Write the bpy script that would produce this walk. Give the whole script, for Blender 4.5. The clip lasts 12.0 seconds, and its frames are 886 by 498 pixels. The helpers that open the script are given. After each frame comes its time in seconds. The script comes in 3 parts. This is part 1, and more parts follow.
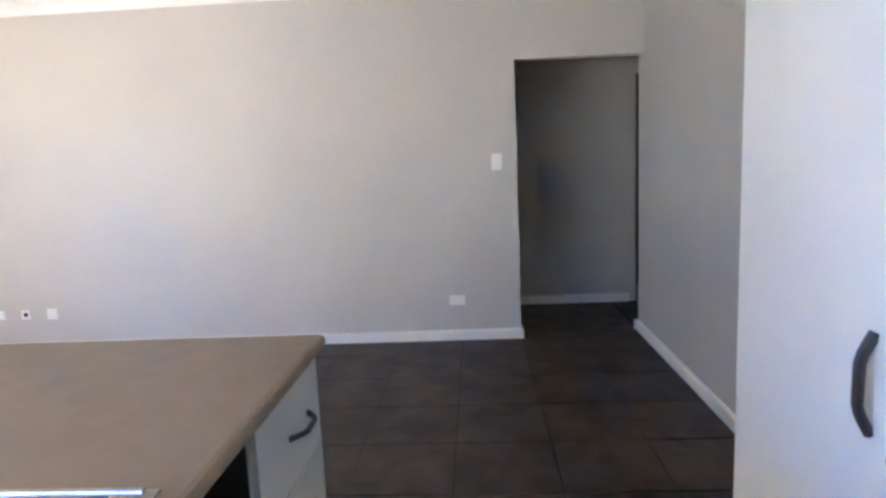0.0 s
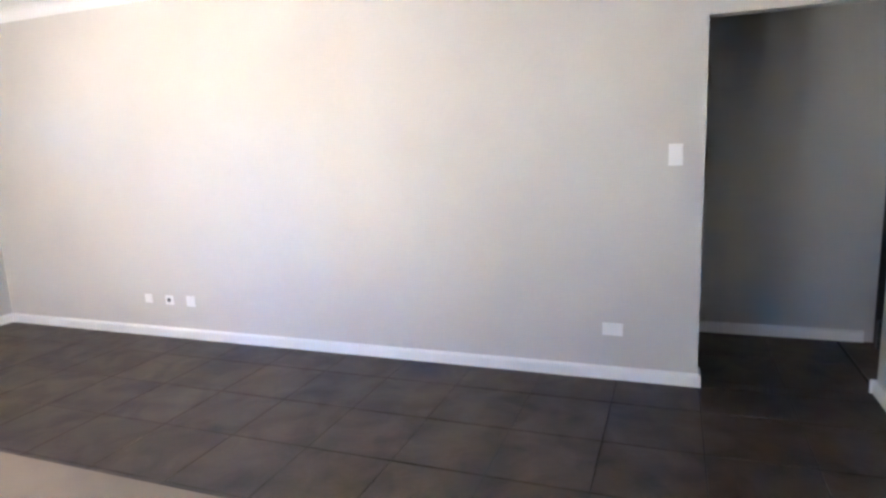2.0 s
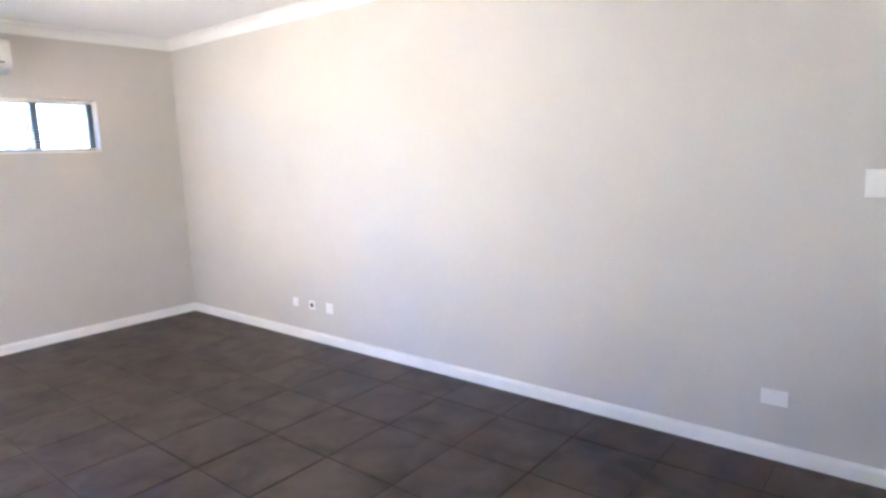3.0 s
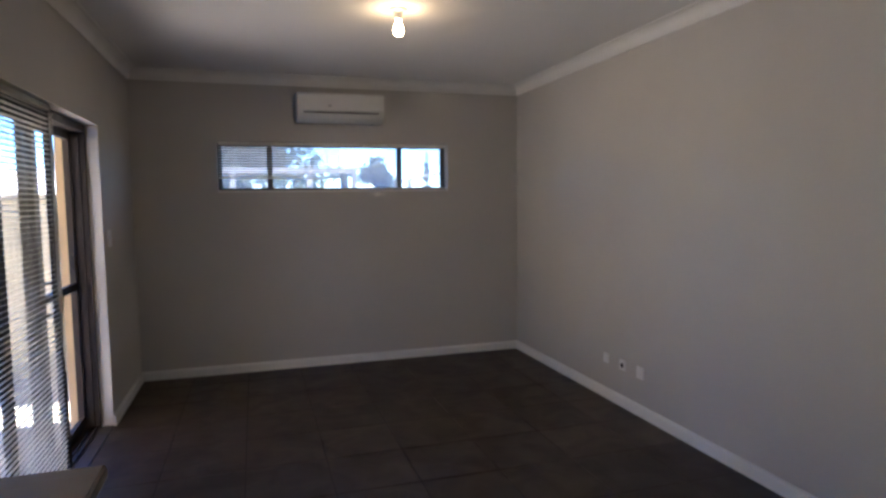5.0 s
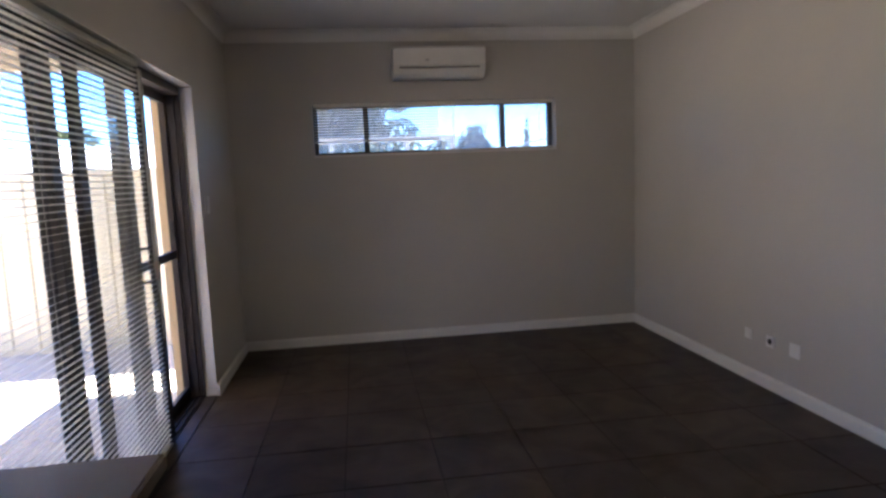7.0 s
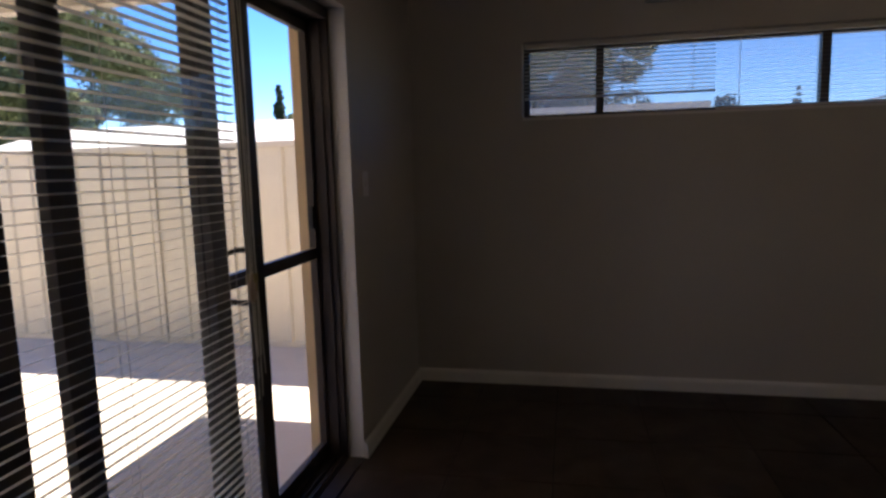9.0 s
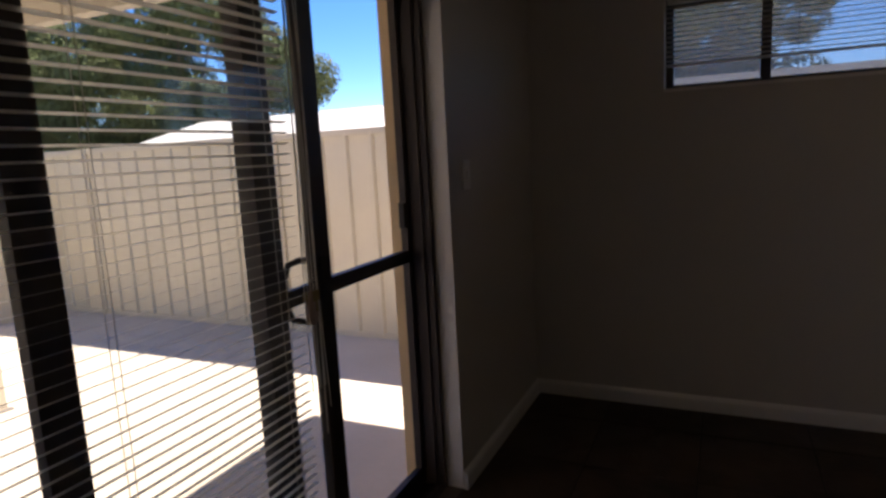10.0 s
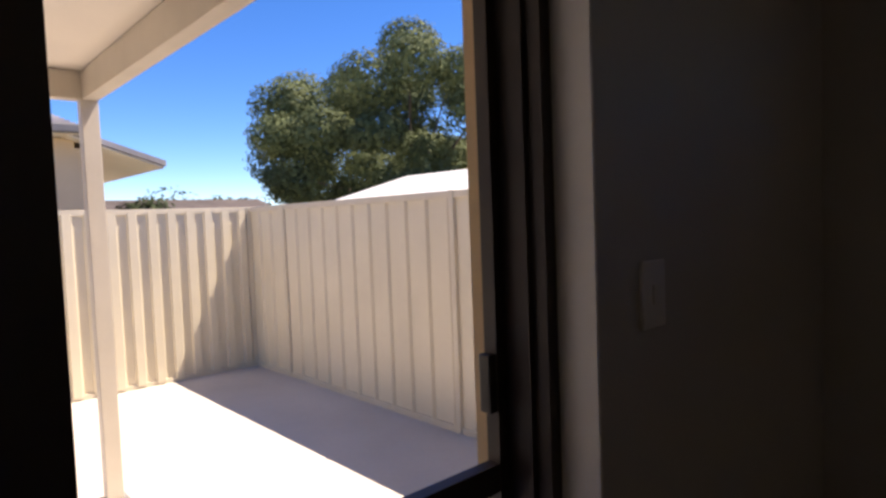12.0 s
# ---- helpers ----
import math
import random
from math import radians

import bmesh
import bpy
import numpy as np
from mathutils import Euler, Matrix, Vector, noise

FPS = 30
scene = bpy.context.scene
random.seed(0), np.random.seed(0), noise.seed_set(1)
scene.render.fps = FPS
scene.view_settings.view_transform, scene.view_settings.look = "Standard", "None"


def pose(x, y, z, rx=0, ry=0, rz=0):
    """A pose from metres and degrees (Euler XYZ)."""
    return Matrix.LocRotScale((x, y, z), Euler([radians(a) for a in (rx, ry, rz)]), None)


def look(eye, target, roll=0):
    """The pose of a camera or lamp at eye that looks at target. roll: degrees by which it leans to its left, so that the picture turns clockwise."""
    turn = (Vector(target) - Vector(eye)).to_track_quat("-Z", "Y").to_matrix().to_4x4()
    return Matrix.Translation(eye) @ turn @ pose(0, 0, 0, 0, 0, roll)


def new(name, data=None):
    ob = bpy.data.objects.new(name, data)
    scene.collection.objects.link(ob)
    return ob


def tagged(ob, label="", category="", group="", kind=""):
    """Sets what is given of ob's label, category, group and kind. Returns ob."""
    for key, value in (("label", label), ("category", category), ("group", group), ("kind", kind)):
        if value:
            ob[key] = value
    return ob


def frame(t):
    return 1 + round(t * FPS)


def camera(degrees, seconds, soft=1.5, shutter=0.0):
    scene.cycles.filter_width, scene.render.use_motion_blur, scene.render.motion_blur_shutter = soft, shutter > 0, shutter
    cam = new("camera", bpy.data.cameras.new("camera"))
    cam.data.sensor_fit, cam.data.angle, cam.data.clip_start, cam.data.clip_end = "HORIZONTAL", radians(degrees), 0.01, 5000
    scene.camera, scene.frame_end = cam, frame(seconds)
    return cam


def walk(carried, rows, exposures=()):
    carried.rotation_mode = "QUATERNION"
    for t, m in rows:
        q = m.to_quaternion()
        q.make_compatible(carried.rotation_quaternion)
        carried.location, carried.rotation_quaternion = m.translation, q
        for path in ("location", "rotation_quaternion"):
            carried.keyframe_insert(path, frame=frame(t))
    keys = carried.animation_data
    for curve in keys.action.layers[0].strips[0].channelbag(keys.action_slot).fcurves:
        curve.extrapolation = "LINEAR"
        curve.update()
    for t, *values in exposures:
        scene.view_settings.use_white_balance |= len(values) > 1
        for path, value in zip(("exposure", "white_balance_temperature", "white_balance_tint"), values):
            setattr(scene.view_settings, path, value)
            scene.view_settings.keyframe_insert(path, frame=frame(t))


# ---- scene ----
cam = camera(72.0, 12.0, soft=2.8)
PATH = [
    (0, pose(-1.005, -0.270, 1.362, 81.65, 2.59, -87.07)),
    (0.5, pose(-0.860, -0.271, 1.416, 80.60, 2.66, -81.06)),
    (1, pose(-0.587, -0.335, 1.465, 79.25, 3.20, -76.08)),
    (1.5, pose(-0.288, -0.401, 1.485, 78.82, 3.26, -72.53)),
    (2, pose(-0.114, -0.430, 1.464, 79.79, 2.40, -69.39)),
    (2.5, pose(0.122, -0.536, 1.510, 80.17, 1.79, -61.75)),
    (3, pose(0.373, -0.616, 1.516, 80.88, 1.80, -51.39)),
    (3.5, pose(0.540, -0.583, 1.610, 80.84, 1.16, -39.40)),
    (5.5, pose(1.040, -0.477, 1.498, 85.62, 1.06, -14.17)),
    (6, pose(1.056, -0.477, 1.504, 84.58, 1.85, -12.71)),
    (6.5, pose(1.040, -0.367, 1.479, 83.60, 2.17, -10.99)),
    (7, pose(0.998, -0.079, 1.397, 83.30, 2.35, -8.12)),
    (9, pose(0.939, 1.490, 1.333, 82.57, 1.56, 11.60)),
    (9.5, pose(0.955, 1.714, 1.366, 81.28, 1.84, 18.75)),
    (10, pose(0.950, 1.942, 1.363, 81.18, 2.96, 24.58)),
    (10.5, pose(0.858, 2.259, 1.373, 81.53, 2.86, 28.66)),
    (11, pose(0.729, 2.741, 1.390, 82.69, 2.73, 34.55)),
    (11.5, pose(0.673, 2.986, 1.388, 85.10, 1.93, 42.03)),
    (12, pose(0.527, 3.261, 1.421, 87.01, 2.16, 47.38)),
]
EXPOSURES = [(0, 5.6, 6000, 9), (0.5, 5.55, 6000, 9), (1.5, 5.95, 6100, 9), (3.0, 6.05, 5950, 9), (3.7, 5.55, 5950, 9), (5.3, 3.45, 6400, 12), (7.2, 3.5, 6450, 12),
             (8.8, 2.0, 7350, 16), (10.5, 1.3, 7700, 17), (12.0, 1.12, 7650, 18.5)]
walk(cam, PATH, EXPOSURES)

# ---- daylight ----
SUN_EL = 61.3
SUN_AZ = 20.0         # degrees from +y towards +x
world = bpy.data.worlds.new("sky")
scene.world = world
world.use_nodes = True
_wn = world.node_tree.nodes
_sky = _wn.new("ShaderNodeTexSky")
_sky.sky_type = "NISHITA"
_sky.sun_disc = False
_sky.altitude = 2000.0
_sky.sun_elevation = radians(SUN_EL)
_sky.sun_rotation = radians(SUN_AZ)
_sky.air_density, _sky.dust_density, _sky.ozone_density = 0.85, 0.0, 6.0
_wn["Background"].inputs[1].default_value = 0.125
_hs = _wn.new("ShaderNodeHueSaturation")
_hs.inputs["Saturation"].default_value = 1.24
_hs.inputs["Hue"].default_value = 0.509
world.node_tree.links.new(_sky.outputs[0], _hs.inputs["Color"])
world.node_tree.links.new(_hs.outputs[0], _wn["Background"].inputs[0])
_sd = Vector((math.sin(radians(SUN_AZ)) * math.cos(radians(SUN_EL)),
              math.cos(radians(SUN_AZ)) * math.cos(radians(SUN_EL)), math.sin(radians(SUN_EL))))
sun = new("sun", bpy.data.lights.new("sun", "SUN"))
sun.data.energy, sun.data.angle, sun.data.color = 5.0, radians(0.5), (1.0, 0.955, 0.88)
sun.matrix_world = look(_sd * 50, (0, 0, 0))


# ---- materials ----
def mat(name, col, rough=0.6, var=0.06, scale=6.0, fine=90.0, bump=0.02, metal=0.0, per=0.0, spec=0.5, col2=None):
    """A surface with broad and fine variation of tone, and fine relief. per: how far pieces differ from one another."""
    m = bpy.data.materials.new(name)
    m.use_nodes = True
    nt = m.node_tree
    n, l = nt.nodes, nt.links
    b = n["Principled BSDF"]
    b.inputs["Roughness"].default_value = rough
    b.inputs["Metallic"].default_value = metal
    b.inputs["Specular IOR Level"].default_value = spec
    tc = n.new("ShaderNodeTexCoord")
    geo = n.new("ShaderNodeNewGeometry")
    big = n.new("ShaderNodeTexNoise")
    big.inputs["Scale"].default_value = scale
    big.inputs["Detail"].default_value = 5
    small = n.new("ShaderNodeTexNoise")
    small.inputs["Scale"].default_value = fine
    small.inputs["Detail"].default_value = 4
    l.new(geo.outputs["Position"], big.inputs["Vector"])
    l.new(geo.outputs["Position"], small.inputs["Vector"])
    c2 = col2 or tuple(max(0.0, c * (1 - 4 * var)) for c in col)
    ramp = n.new("ShaderNodeMix")
    ramp.data_type = "RGBA"
    ramp.inputs[6].default_value = (*col, 1)
    ramp.inputs[7].default_value = (*c2, 1)
    mr = n.new("ShaderNodeMapRange")
    mr.inputs[1].default_value, mr.inputs[2].default_value = 0.35, 0.72
    l.new(big.outputs[0], mr.inputs[0])
    l.new(mr.outputs[0], ramp.inputs[0])
    hsv = n.new("ShaderNodeHueSaturation")
    l.new(ramp.outputs[2], hsv.inputs["Color"])
    ma = n.new("ShaderNodeMath")
    ma.operation = "MULTIPLY_ADD"
    ma.inputs[1].default_value = var * 2
    ma.inputs[2].default_value = 1 - var
    l.new(small.outputs[0], ma.inputs[0])
    last = ma
    if per:
        oi = n.new("ShaderNodeObjectInfo")
        mb = n.new("ShaderNodeMath")
        mb.operation = "MULTIPLY_ADD"
        mb.inputs[1].default_value = per
        l.new(oi.outputs["Random"], mb.inputs[0])
        l.new(ma.outputs[0], mb.inputs[2])
        last = mb
    l.new(last.outputs[0], hsv.inputs["Value"])
    l.new(hsv.outputs[0], b.inputs["Base Color"])
    rr = n.new("ShaderNodeMath")
    rr.operation = "MULTIPLY_ADD"
    rr.inputs[1].default_value = 0.16
    rr.inputs[2].default_value = max(0.02, rough - 0.08)
    l.new(big.outputs[0], rr.inputs[0])
    l.new(rr.outputs[0], b.inputs["Roughness"])
    if bump:
        bp = n.new("ShaderNodeBump")
        bp.inputs["Strength"].default_value = 0.5
        bp.inputs["Distance"].default_value = bump
        l.new(small.outputs[0], bp.inputs["Height"])
        l.new(bp.outputs[0], b.inputs["Normal"])
    return m


M_wall = mat("wall_paint", (0.57, 0.545, 0.51), 0.62, 0.02, 1.1, 140, 0.0006)
M_ceil = mat("ceiling_paint", (0.82, 0.81, 0.80), 0.7, 0.012, 1.0, 120, 0.0004)
M_trim = mat("white_gloss_trim", (0.82, 0.81, 0.79), 0.35, 0.02, 3, 60, 0.0003)
M_tile = mat("slate_look_tile", (0.062, 0.042, 0.029), 0.45, 0.11, 4.2, 40, 0.0022, per=0.20, spec=0.34, col2=(0.0225, 0.0150, 0.0105))
for _n in M_tile.node_tree.nodes:
    if _n.bl_idname == "ShaderNodeTexNoise":
        _n.inputs["Distortion"].default_value = 0.7
M_grout = mat("dark_grout", (0.022, 0.017, 0.014), 0.9, 0.08, 8, 160, 0.001)
M_bench = mat("laminate_beige", (0.262, 0.195, 0.143), 0.42, 0.014, 14, 220, 0.0002)
M_cab = mat("white_laminate", (0.80, 0.80, 0.79), 0.33, 0.012, 3, 90, 0.0002)
# near-black brown; on the recess panels it stands in for shade
M_dark = mat("bench_dark_brown", (0.06, 0.05, 0.045), 0.8, 0.05, 5, 60, 0.0005)
M_handle = mat("brushed_gunmetal", (0.10, 0.10, 0.11), 0.32, 0.05, 20, 200, 0.0002, metal=0.8)
M_steel = mat("stainless_steel", (0.55, 0.54, 0.53), 0.36, 0.03, 12, 200, 0.0001, metal=1.0)
M_plate = mat("white_plastic", (0.84, 0.83, 0.82), 0.3, 0.01, 10, 80, 0.0)
M_ac = mat("offwhite_plastic", (0.78, 0.77, 0.74), 0.35, 0.015, 6, 80, 0.0)
M_acgap = mat("grey_louvre_gap", (0.22, 0.21, 0.20), 0.6, 0.05, 6, 80, 0.0)
M_alu = mat("bronze_powdercoat", (0.038, 0.029, 0.026), 0.5, 0.05, 9, 120, 0.0002)
M_alu2 = mat("window_powdercoat", (0.07, 0.065, 0.068), 0.4, 0.05, 9, 120, 0.0002)
M_slat = mat("cream_slat", (0.90, 0.875, 0.81), 0.3, 0.03, 5, 70, 0.0)
_sn, _sl = M_slat.node_tree.nodes, M_slat.node_tree.links
_st, _sm = _sn.new("ShaderNodeBsdfTranslucent"), _sn.new("ShaderNodeMixShader")
_st.inputs[0].default_value = (0.93, 0.90, 0.83, 1)
_sm.inputs[0].default_value = 0.3
_sl.new(_sn["Principled BSDF"].outputs[0], _sm.inputs[1])
_sl.new(_st.outputs[0], _sm.inputs[2])
_sl.new(_sm.outputs[0], _sn["Material Output"].inputs[0])
M_cord = mat("pale_cord", (0.78, 0.74, 0.66), 0.8, 0.05, 20, 200, 0.0)
M_conc = mat("pale_concrete", (0.60, 0.545, 0.485), 0.8, 0.05, 0.9, 30, 0.002)
M_ground = mat("sandy_ground", (0.30, 0.27, 0.20), 0.95, 0.12, 0.25, 9, 0.01)
M_fence = mat("cream_steel_sheet", (0.71, 0.635, 0.48), 0.42, 0.025, 1.6, 30, 0.0004)
M_fpost = mat("cream_steel_post", (0.68, 0.605, 0.465), 0.42, 0.03, 2.5, 40, 0.0003)
M_render = mat("sand_render", (0.72, 0.545, 0.345), 0.9, 0.04, 2.0, 70, 0.003)
M_nwall = mat("cream_render", (0.74, 0.56, 0.36), 0.9, 0.04, 1.0, 40, 0.003)
M_beam = mat("cream_beam", (0.62, 0.56, 0.47), 0.45, 0.03, 3.0, 60, 0.0003)
M_soff = mat("cream_ceiling_panel", (0.80, 0.74, 0.66), 0.5, 0.02, 1.5, 50, 0.0003)
M_white = mat("white_roof_sheet", (0.66, 0.66, 0.645), 0.45, 0.03, 1.2, 30, 0.0005)
M_rtile = mat("grey_roof_tile", (0.40, 0.375, 0.38), 0.75, 0.08, 1.5, 25, 0.004, per=0.15)
M_broof = mat("brown_roof_sheet", (0.085, 0.066, 0.056), 0.8, 0.08, 1.5, 25, 0.004)
M_gutter = mat("grey_gutter", (0.21, 0.20, 0.20), 0.5, 0.04, 3, 50, 0.0003)
M_bark = mat("grey_bark", (0.16, 0.13, 0.10), 0.95, 0.15, 3, 25, 0.02)
M_leather = mat("tan_leather_tag", (0.72, 0.55, 0.42), 0.6, 0.06, 20, 180, 0.0004)
M_brass = mat("worn_brass", (0.55, 0.42, 0.20), 0.35, 0.05, 30, 200, 0.0002, metal=0.9)
M_black = mat("black_plastic", (0.02, 0.02, 0.02), 0.45, 0.05, 20, 90, 0.0)
M_darkwood = mat("dark_stained_timber", (0.06, 0.042, 0.032), 0.45, 0.08, 8, 60, 0.0005)
M_lead = mat("drain_grate", (0.08, 0.08, 0.08), 0.6, 0.05, 20, 90, 0.0)


def leafmat(name, a, b):
    m = mat(name, a, 0.8, 0.12, 0.9, 6.0, 0.0, spec=0.2, col2=b)
    n, l = m.node_tree.nodes, m.node_tree.links
    geo = n.new("ShaderNodeNewGeometry")
    hsv = [x for x in n if x.bl_idname == "ShaderNodeHueSaturation"][0]
    ma = n.new("ShaderNodeMath")
    ma.operation = "MULTIPLY_ADD"
    ma.inputs[1].default_value = 0.5
    ma.inputs[2].default_value = 0.75
    l.new(geo.outputs["Random Per Island"], ma.inputs[0])
    l.new(ma.outputs[0], hsv.inputs["Value"])
    tr, mx, br = n.new("ShaderNodeBsdfTranslucent"), n.new("ShaderNodeMixShader"), n.new("ShaderNodeBrightContrast")
    br.inputs["Bright"].default_value = .015
    mx.inputs[0].default_value = 0.2
    l.new(hsv.outputs[0], br.inputs["Color"])
    l.new(br.outputs[0], tr.inputs[0])
    l.new(n["Principled BSDF"].outputs[0], mx.inputs[1])
    l.new(tr.outputs[0], mx.inputs[2])
    l.new(mx.outputs[0], n["Material Output"].inputs[0])
    return m


M_leaf = leafmat("olive_leaves", (0.150, 0.180, 0.078), (0.050, 0.076, 0.036))
M_leafd = leafmat("dark_leaves", (0.05, 0.07, 0.035), (0.03, 0.045, 0.022))


def glassmat():
    """Thin window glass: clear, with a mirror gloss that grows at a slant."""
    m = bpy.data.materials.new("clear_glass")
    m.use_nodes = True
    n, l = m.node_tree.nodes, m.node_tree.links
    n.remove(n["Principled BSDF"])
    t, g, x, f = (n.new("ShaderNodeBsdfTransparent"), n.new("ShaderNodeBsdfGlossy"),
                  n.new("ShaderNodeMixShader"), n.new("ShaderNodeLayerWeight"))
    t.inputs[0].default_value = (0.965, 0.975, 0.97, 1)
    g.inputs["Roughness"].default_value = 0.0
    p, q = n.new("ShaderNodeMath"), n.new("ShaderNodeMath")
    p.operation, q.operation = "POWER", "MULTIPLY_ADD"
    p.inputs[1].default_value = 5.0
    q.inputs[1].default_value, q.inputs[2].default_value = 0.9, 0.035
    l.new(f.outputs["Facing"], p.inputs[0])
    l.new(p.outputs[0], q.inputs[0])
    l.new(q.outputs[0], x.inputs[0])
    l.new(t.outputs[0], x.inputs[1])
    l.new(g.outputs[0], x.inputs[2])
    l.new(x.outputs[0], n["Material Output"].inputs[0])
    return m


M_glass = glassmat()


def glow(name, col, strength):
    m = bpy.data.materials.new(name)
    m.use_nodes = True
    b = m.node_tree.nodes["Principled BSDF"]
    b.inputs["Base Color"].default_value = (*col, 1)
    b.inputs["Emission Color"].default_value = (*col, 1)
    b.inputs["Emission Strength"].default_value = strength
    return m


M_bulb = glow("lit_bulb", (1.0, 0.72, 0.42), 8.0)


# ---- mesh helpers ----
def box(bm, x0, x1, y0, y1, z0, z1, bev=0.0):
    vs = [bm.verts.new((x, y, z)) for x in (x0, x1) for y in (y0, y1) for z in (z0, z1)]
    fs = [bm.faces.new([vs[i] for i in q]) for q in
          ((0, 1, 3, 2), (4, 6, 7, 5), (0, 4, 5, 1), (2, 3, 7, 6), (0, 2, 6, 4), (1, 5, 7, 3))]
    if bev:
        es = list({e for f in fs for e in f.edges})
        bmesh.ops.bevel(bm, geom=es, offset=bev, segments=2, affect="EDGES", profile=0.6)
    return bm


def boxes(*rows, bev=0.0):
    bm = bmesh.new()
    for r in rows:
        box(bm, *r, bev=bev)
    return bm


def extrude_profile(pts, axis, a, b):
    """A closed profile in the two axes other than axis, in cyclic order, swept from a to b along axis."""
    bm = bmesh.new()
    def put(u, v, w):
        p = [0, 0, 0]
        o = [i for i in range(3) if i != axis]
        p[o[0]], p[o[1]], p[axis] = u, v, w
        return bm.verts.new(p)
    r0 = [put(u, v, a) for u, v in pts]
    r1 = [put(u, v, b) for u, v in pts]
    n = len(pts)
    for i in range(n):
        bm.faces.new((r0[i], r0[(i + 1) % n], r1[(i + 1) % n], r1[i]))
    bm.faces.new(r0[::-1])
    bm.faces.new(r1)
    bmesh.ops.recalc_face_normals(bm, faces=bm.faces)
    return bm


def tube(bm, pts, r, sides=8):
    """A round bar along a line of points."""
    rings = []
    pts = [Vector(p) for p in pts]
    for i, p in enumerate(pts):
        d = (pts[min(i + 1, len(pts) - 1)] - pts[max(i - 1, 0)]).normalized()
        u = d.orthogonal().normalized() if i == 0 else (u - d * u.dot(d)).normalized()
        v = d.cross(u)
        rr = r[i] if isinstance(r, (list, tuple)) else r
        rings.append([bm.verts.new(p + rr * (math.cos(a) * u + math.sin(a) * v))
                      for a in [2 * math.pi * k / sides for k in range(sides)]])
    for a, b in zip(rings, rings[1:]):
        for k in range(sides):
            bm.faces.new((a[k], a[(k + 1) % sides], b[(k + 1) % sides], b[k]))
    bm.faces.new(rings[0][::-1])
    bm.faces.new(rings[-1])
    return bm


def lathe(profile, sides=20):
    """A turned shape round z from rows of (radius, height)."""
    bm = bmesh.new()
    rings = [[bm.verts.new((r * math.cos(2 * math.pi * k / sides), r * math.sin(2 * math.pi * k / sides), z))
              for k in range(sides)] for r, z in profile]
    for a, b in zip(rings, rings[1:]):
        for k in range(sides):
            bm.faces.new((a[k], a[(k + 1) % sides], b[(k + 1) % sides], b[k]))
    bm.faces.new(rings[0][::-1])
    bm.faces.new(rings[-1])
    bmesh.ops.recalc_face_normals(bm, faces=bm.faces)
    return bm


def mesh_of(name, bm, material, smooth=False):
    me = bpy.data.meshes.new(name)
    bm.normal_update()
    bm.to_mesh(me)
    bm.free()
    me.materials.append(material)
    if smooth:
        for p in me.polygons:
            p.use_smooth = True
    return me


def part(name, bm, material, parent=None, label="", smooth=False):
    ob = new(name, mesh_of(name, bm, material, smooth))
    if parent is not None:
        ob.parent = parent
    if label:
        tagged(ob, label)
    return ob


def piece(name, me, parent, loc=(0, 0, 0)):
    ob = new(name, me)
    ob.parent = parent
    ob.location = loc
    return ob


def thing(name, loc, label, category, group="", kind=""):
    ob = new(name)
    ob.location = loc
    ob.empty_display_size = 0.1
    return tagged(ob, label, category, group, kind)


def setting(name, bm, material, label, category):
    return tagged(part(name, bm, material), label, category, kind="structure")


# ---- the room ----
W, N, S = 3.488, 5.159, -1.482       # long wall, window wall, kitchen side wall
CEIL = 2.62
DY0, DY1, DZ = 1.32, 4.063, 2.03   # opening of the sliding door
OX0, OX1, OZ0, OZ1 = 0.673, 2.762, 1.608, 2.047   # high window
PX = 4.553                        # far wall of the passage
KX = -2.4

setting("wall_east", boxes((W, W + .11, -.576, N, 0, CEIL), (W, W + .11, S, -.576, 2.04, CEIL)), M_wall,
        "long pale warm grey painted wall with a doorless opening", "wall")
setting("wall_north", boxes((0, OX0, N, N + .25, -.2, CEIL), (OX1, W + .11, N, N + .25, -.2, CEIL),
                            (OX0, OX1, N, N + .25, -.2, OZ0), (OX0, OX1, N, N + .25, OZ1, CEIL)), M_wall,
        "grey painted end wall with a long high window", "wall")
setting("wall_west", boxes((-.11, 0, 1.22, DY0, 0, CEIL), (-.11, 0, DY1, N + .25, 0, CEIL), (-.11, 0, DY0, DY1, DZ, CEIL)), M_wall,
        "grey painted wall with a wide sliding door", "wall")
setting("wall_west_outside", boxes((-.255, -.113, DY1 - .018, N + .25, -.2, CEIL),
                                   (-.255, -.113, DY0, DY1 - .018, DZ, CEIL)), M_render,
        "sand coloured rendered outside wall by the patio", "wall")
setting("wall_south", boxes((KX, 3.627, S - .11, S, 0, CEIL)), M_wall, "plain grey painted kitchen side wall", "wall")
# the opening here is added, out of view, to let daylight into the kitchen
setting("wall_kitchen", boxes((KX, -2.2, 1.22, 1.31, 0, CEIL), (-.35, -.113, 1.22, 1.31, 0, CEIL), (-2.2, -.35, 1.22, 1.31, 0, 1.02), (-2.2, -.35, 1.22, 1.31, 2.2, CEIL)),
        M_wall, "painted wall behind the kitchen bench with an added unseen window", "wall")
setting("wall_kitchen_end", boxes((KX - .25, KX, S - .11, 1.31, 0, CEIL)), M_wall, "plain painted wall at the kitchen's end", "wall")
# unseen window, added so that daylight reaches the pantry
w2 = thing("fill_window", (0, 1.24, 0), "unseen aluminium window added to light the kitchen", "window", kind="structure")
part("frame", boxes((-2.2, -.35, 0, .05, 1.02, 1.06), (-2.2, -.35, 0, .05, 2.16, 2.2), (-2.2, -2.16, 0, .05, 1.06, 2.16), (-.39, -.35, 0, .05, 1.06, 2.16)), M_alu2, w2)
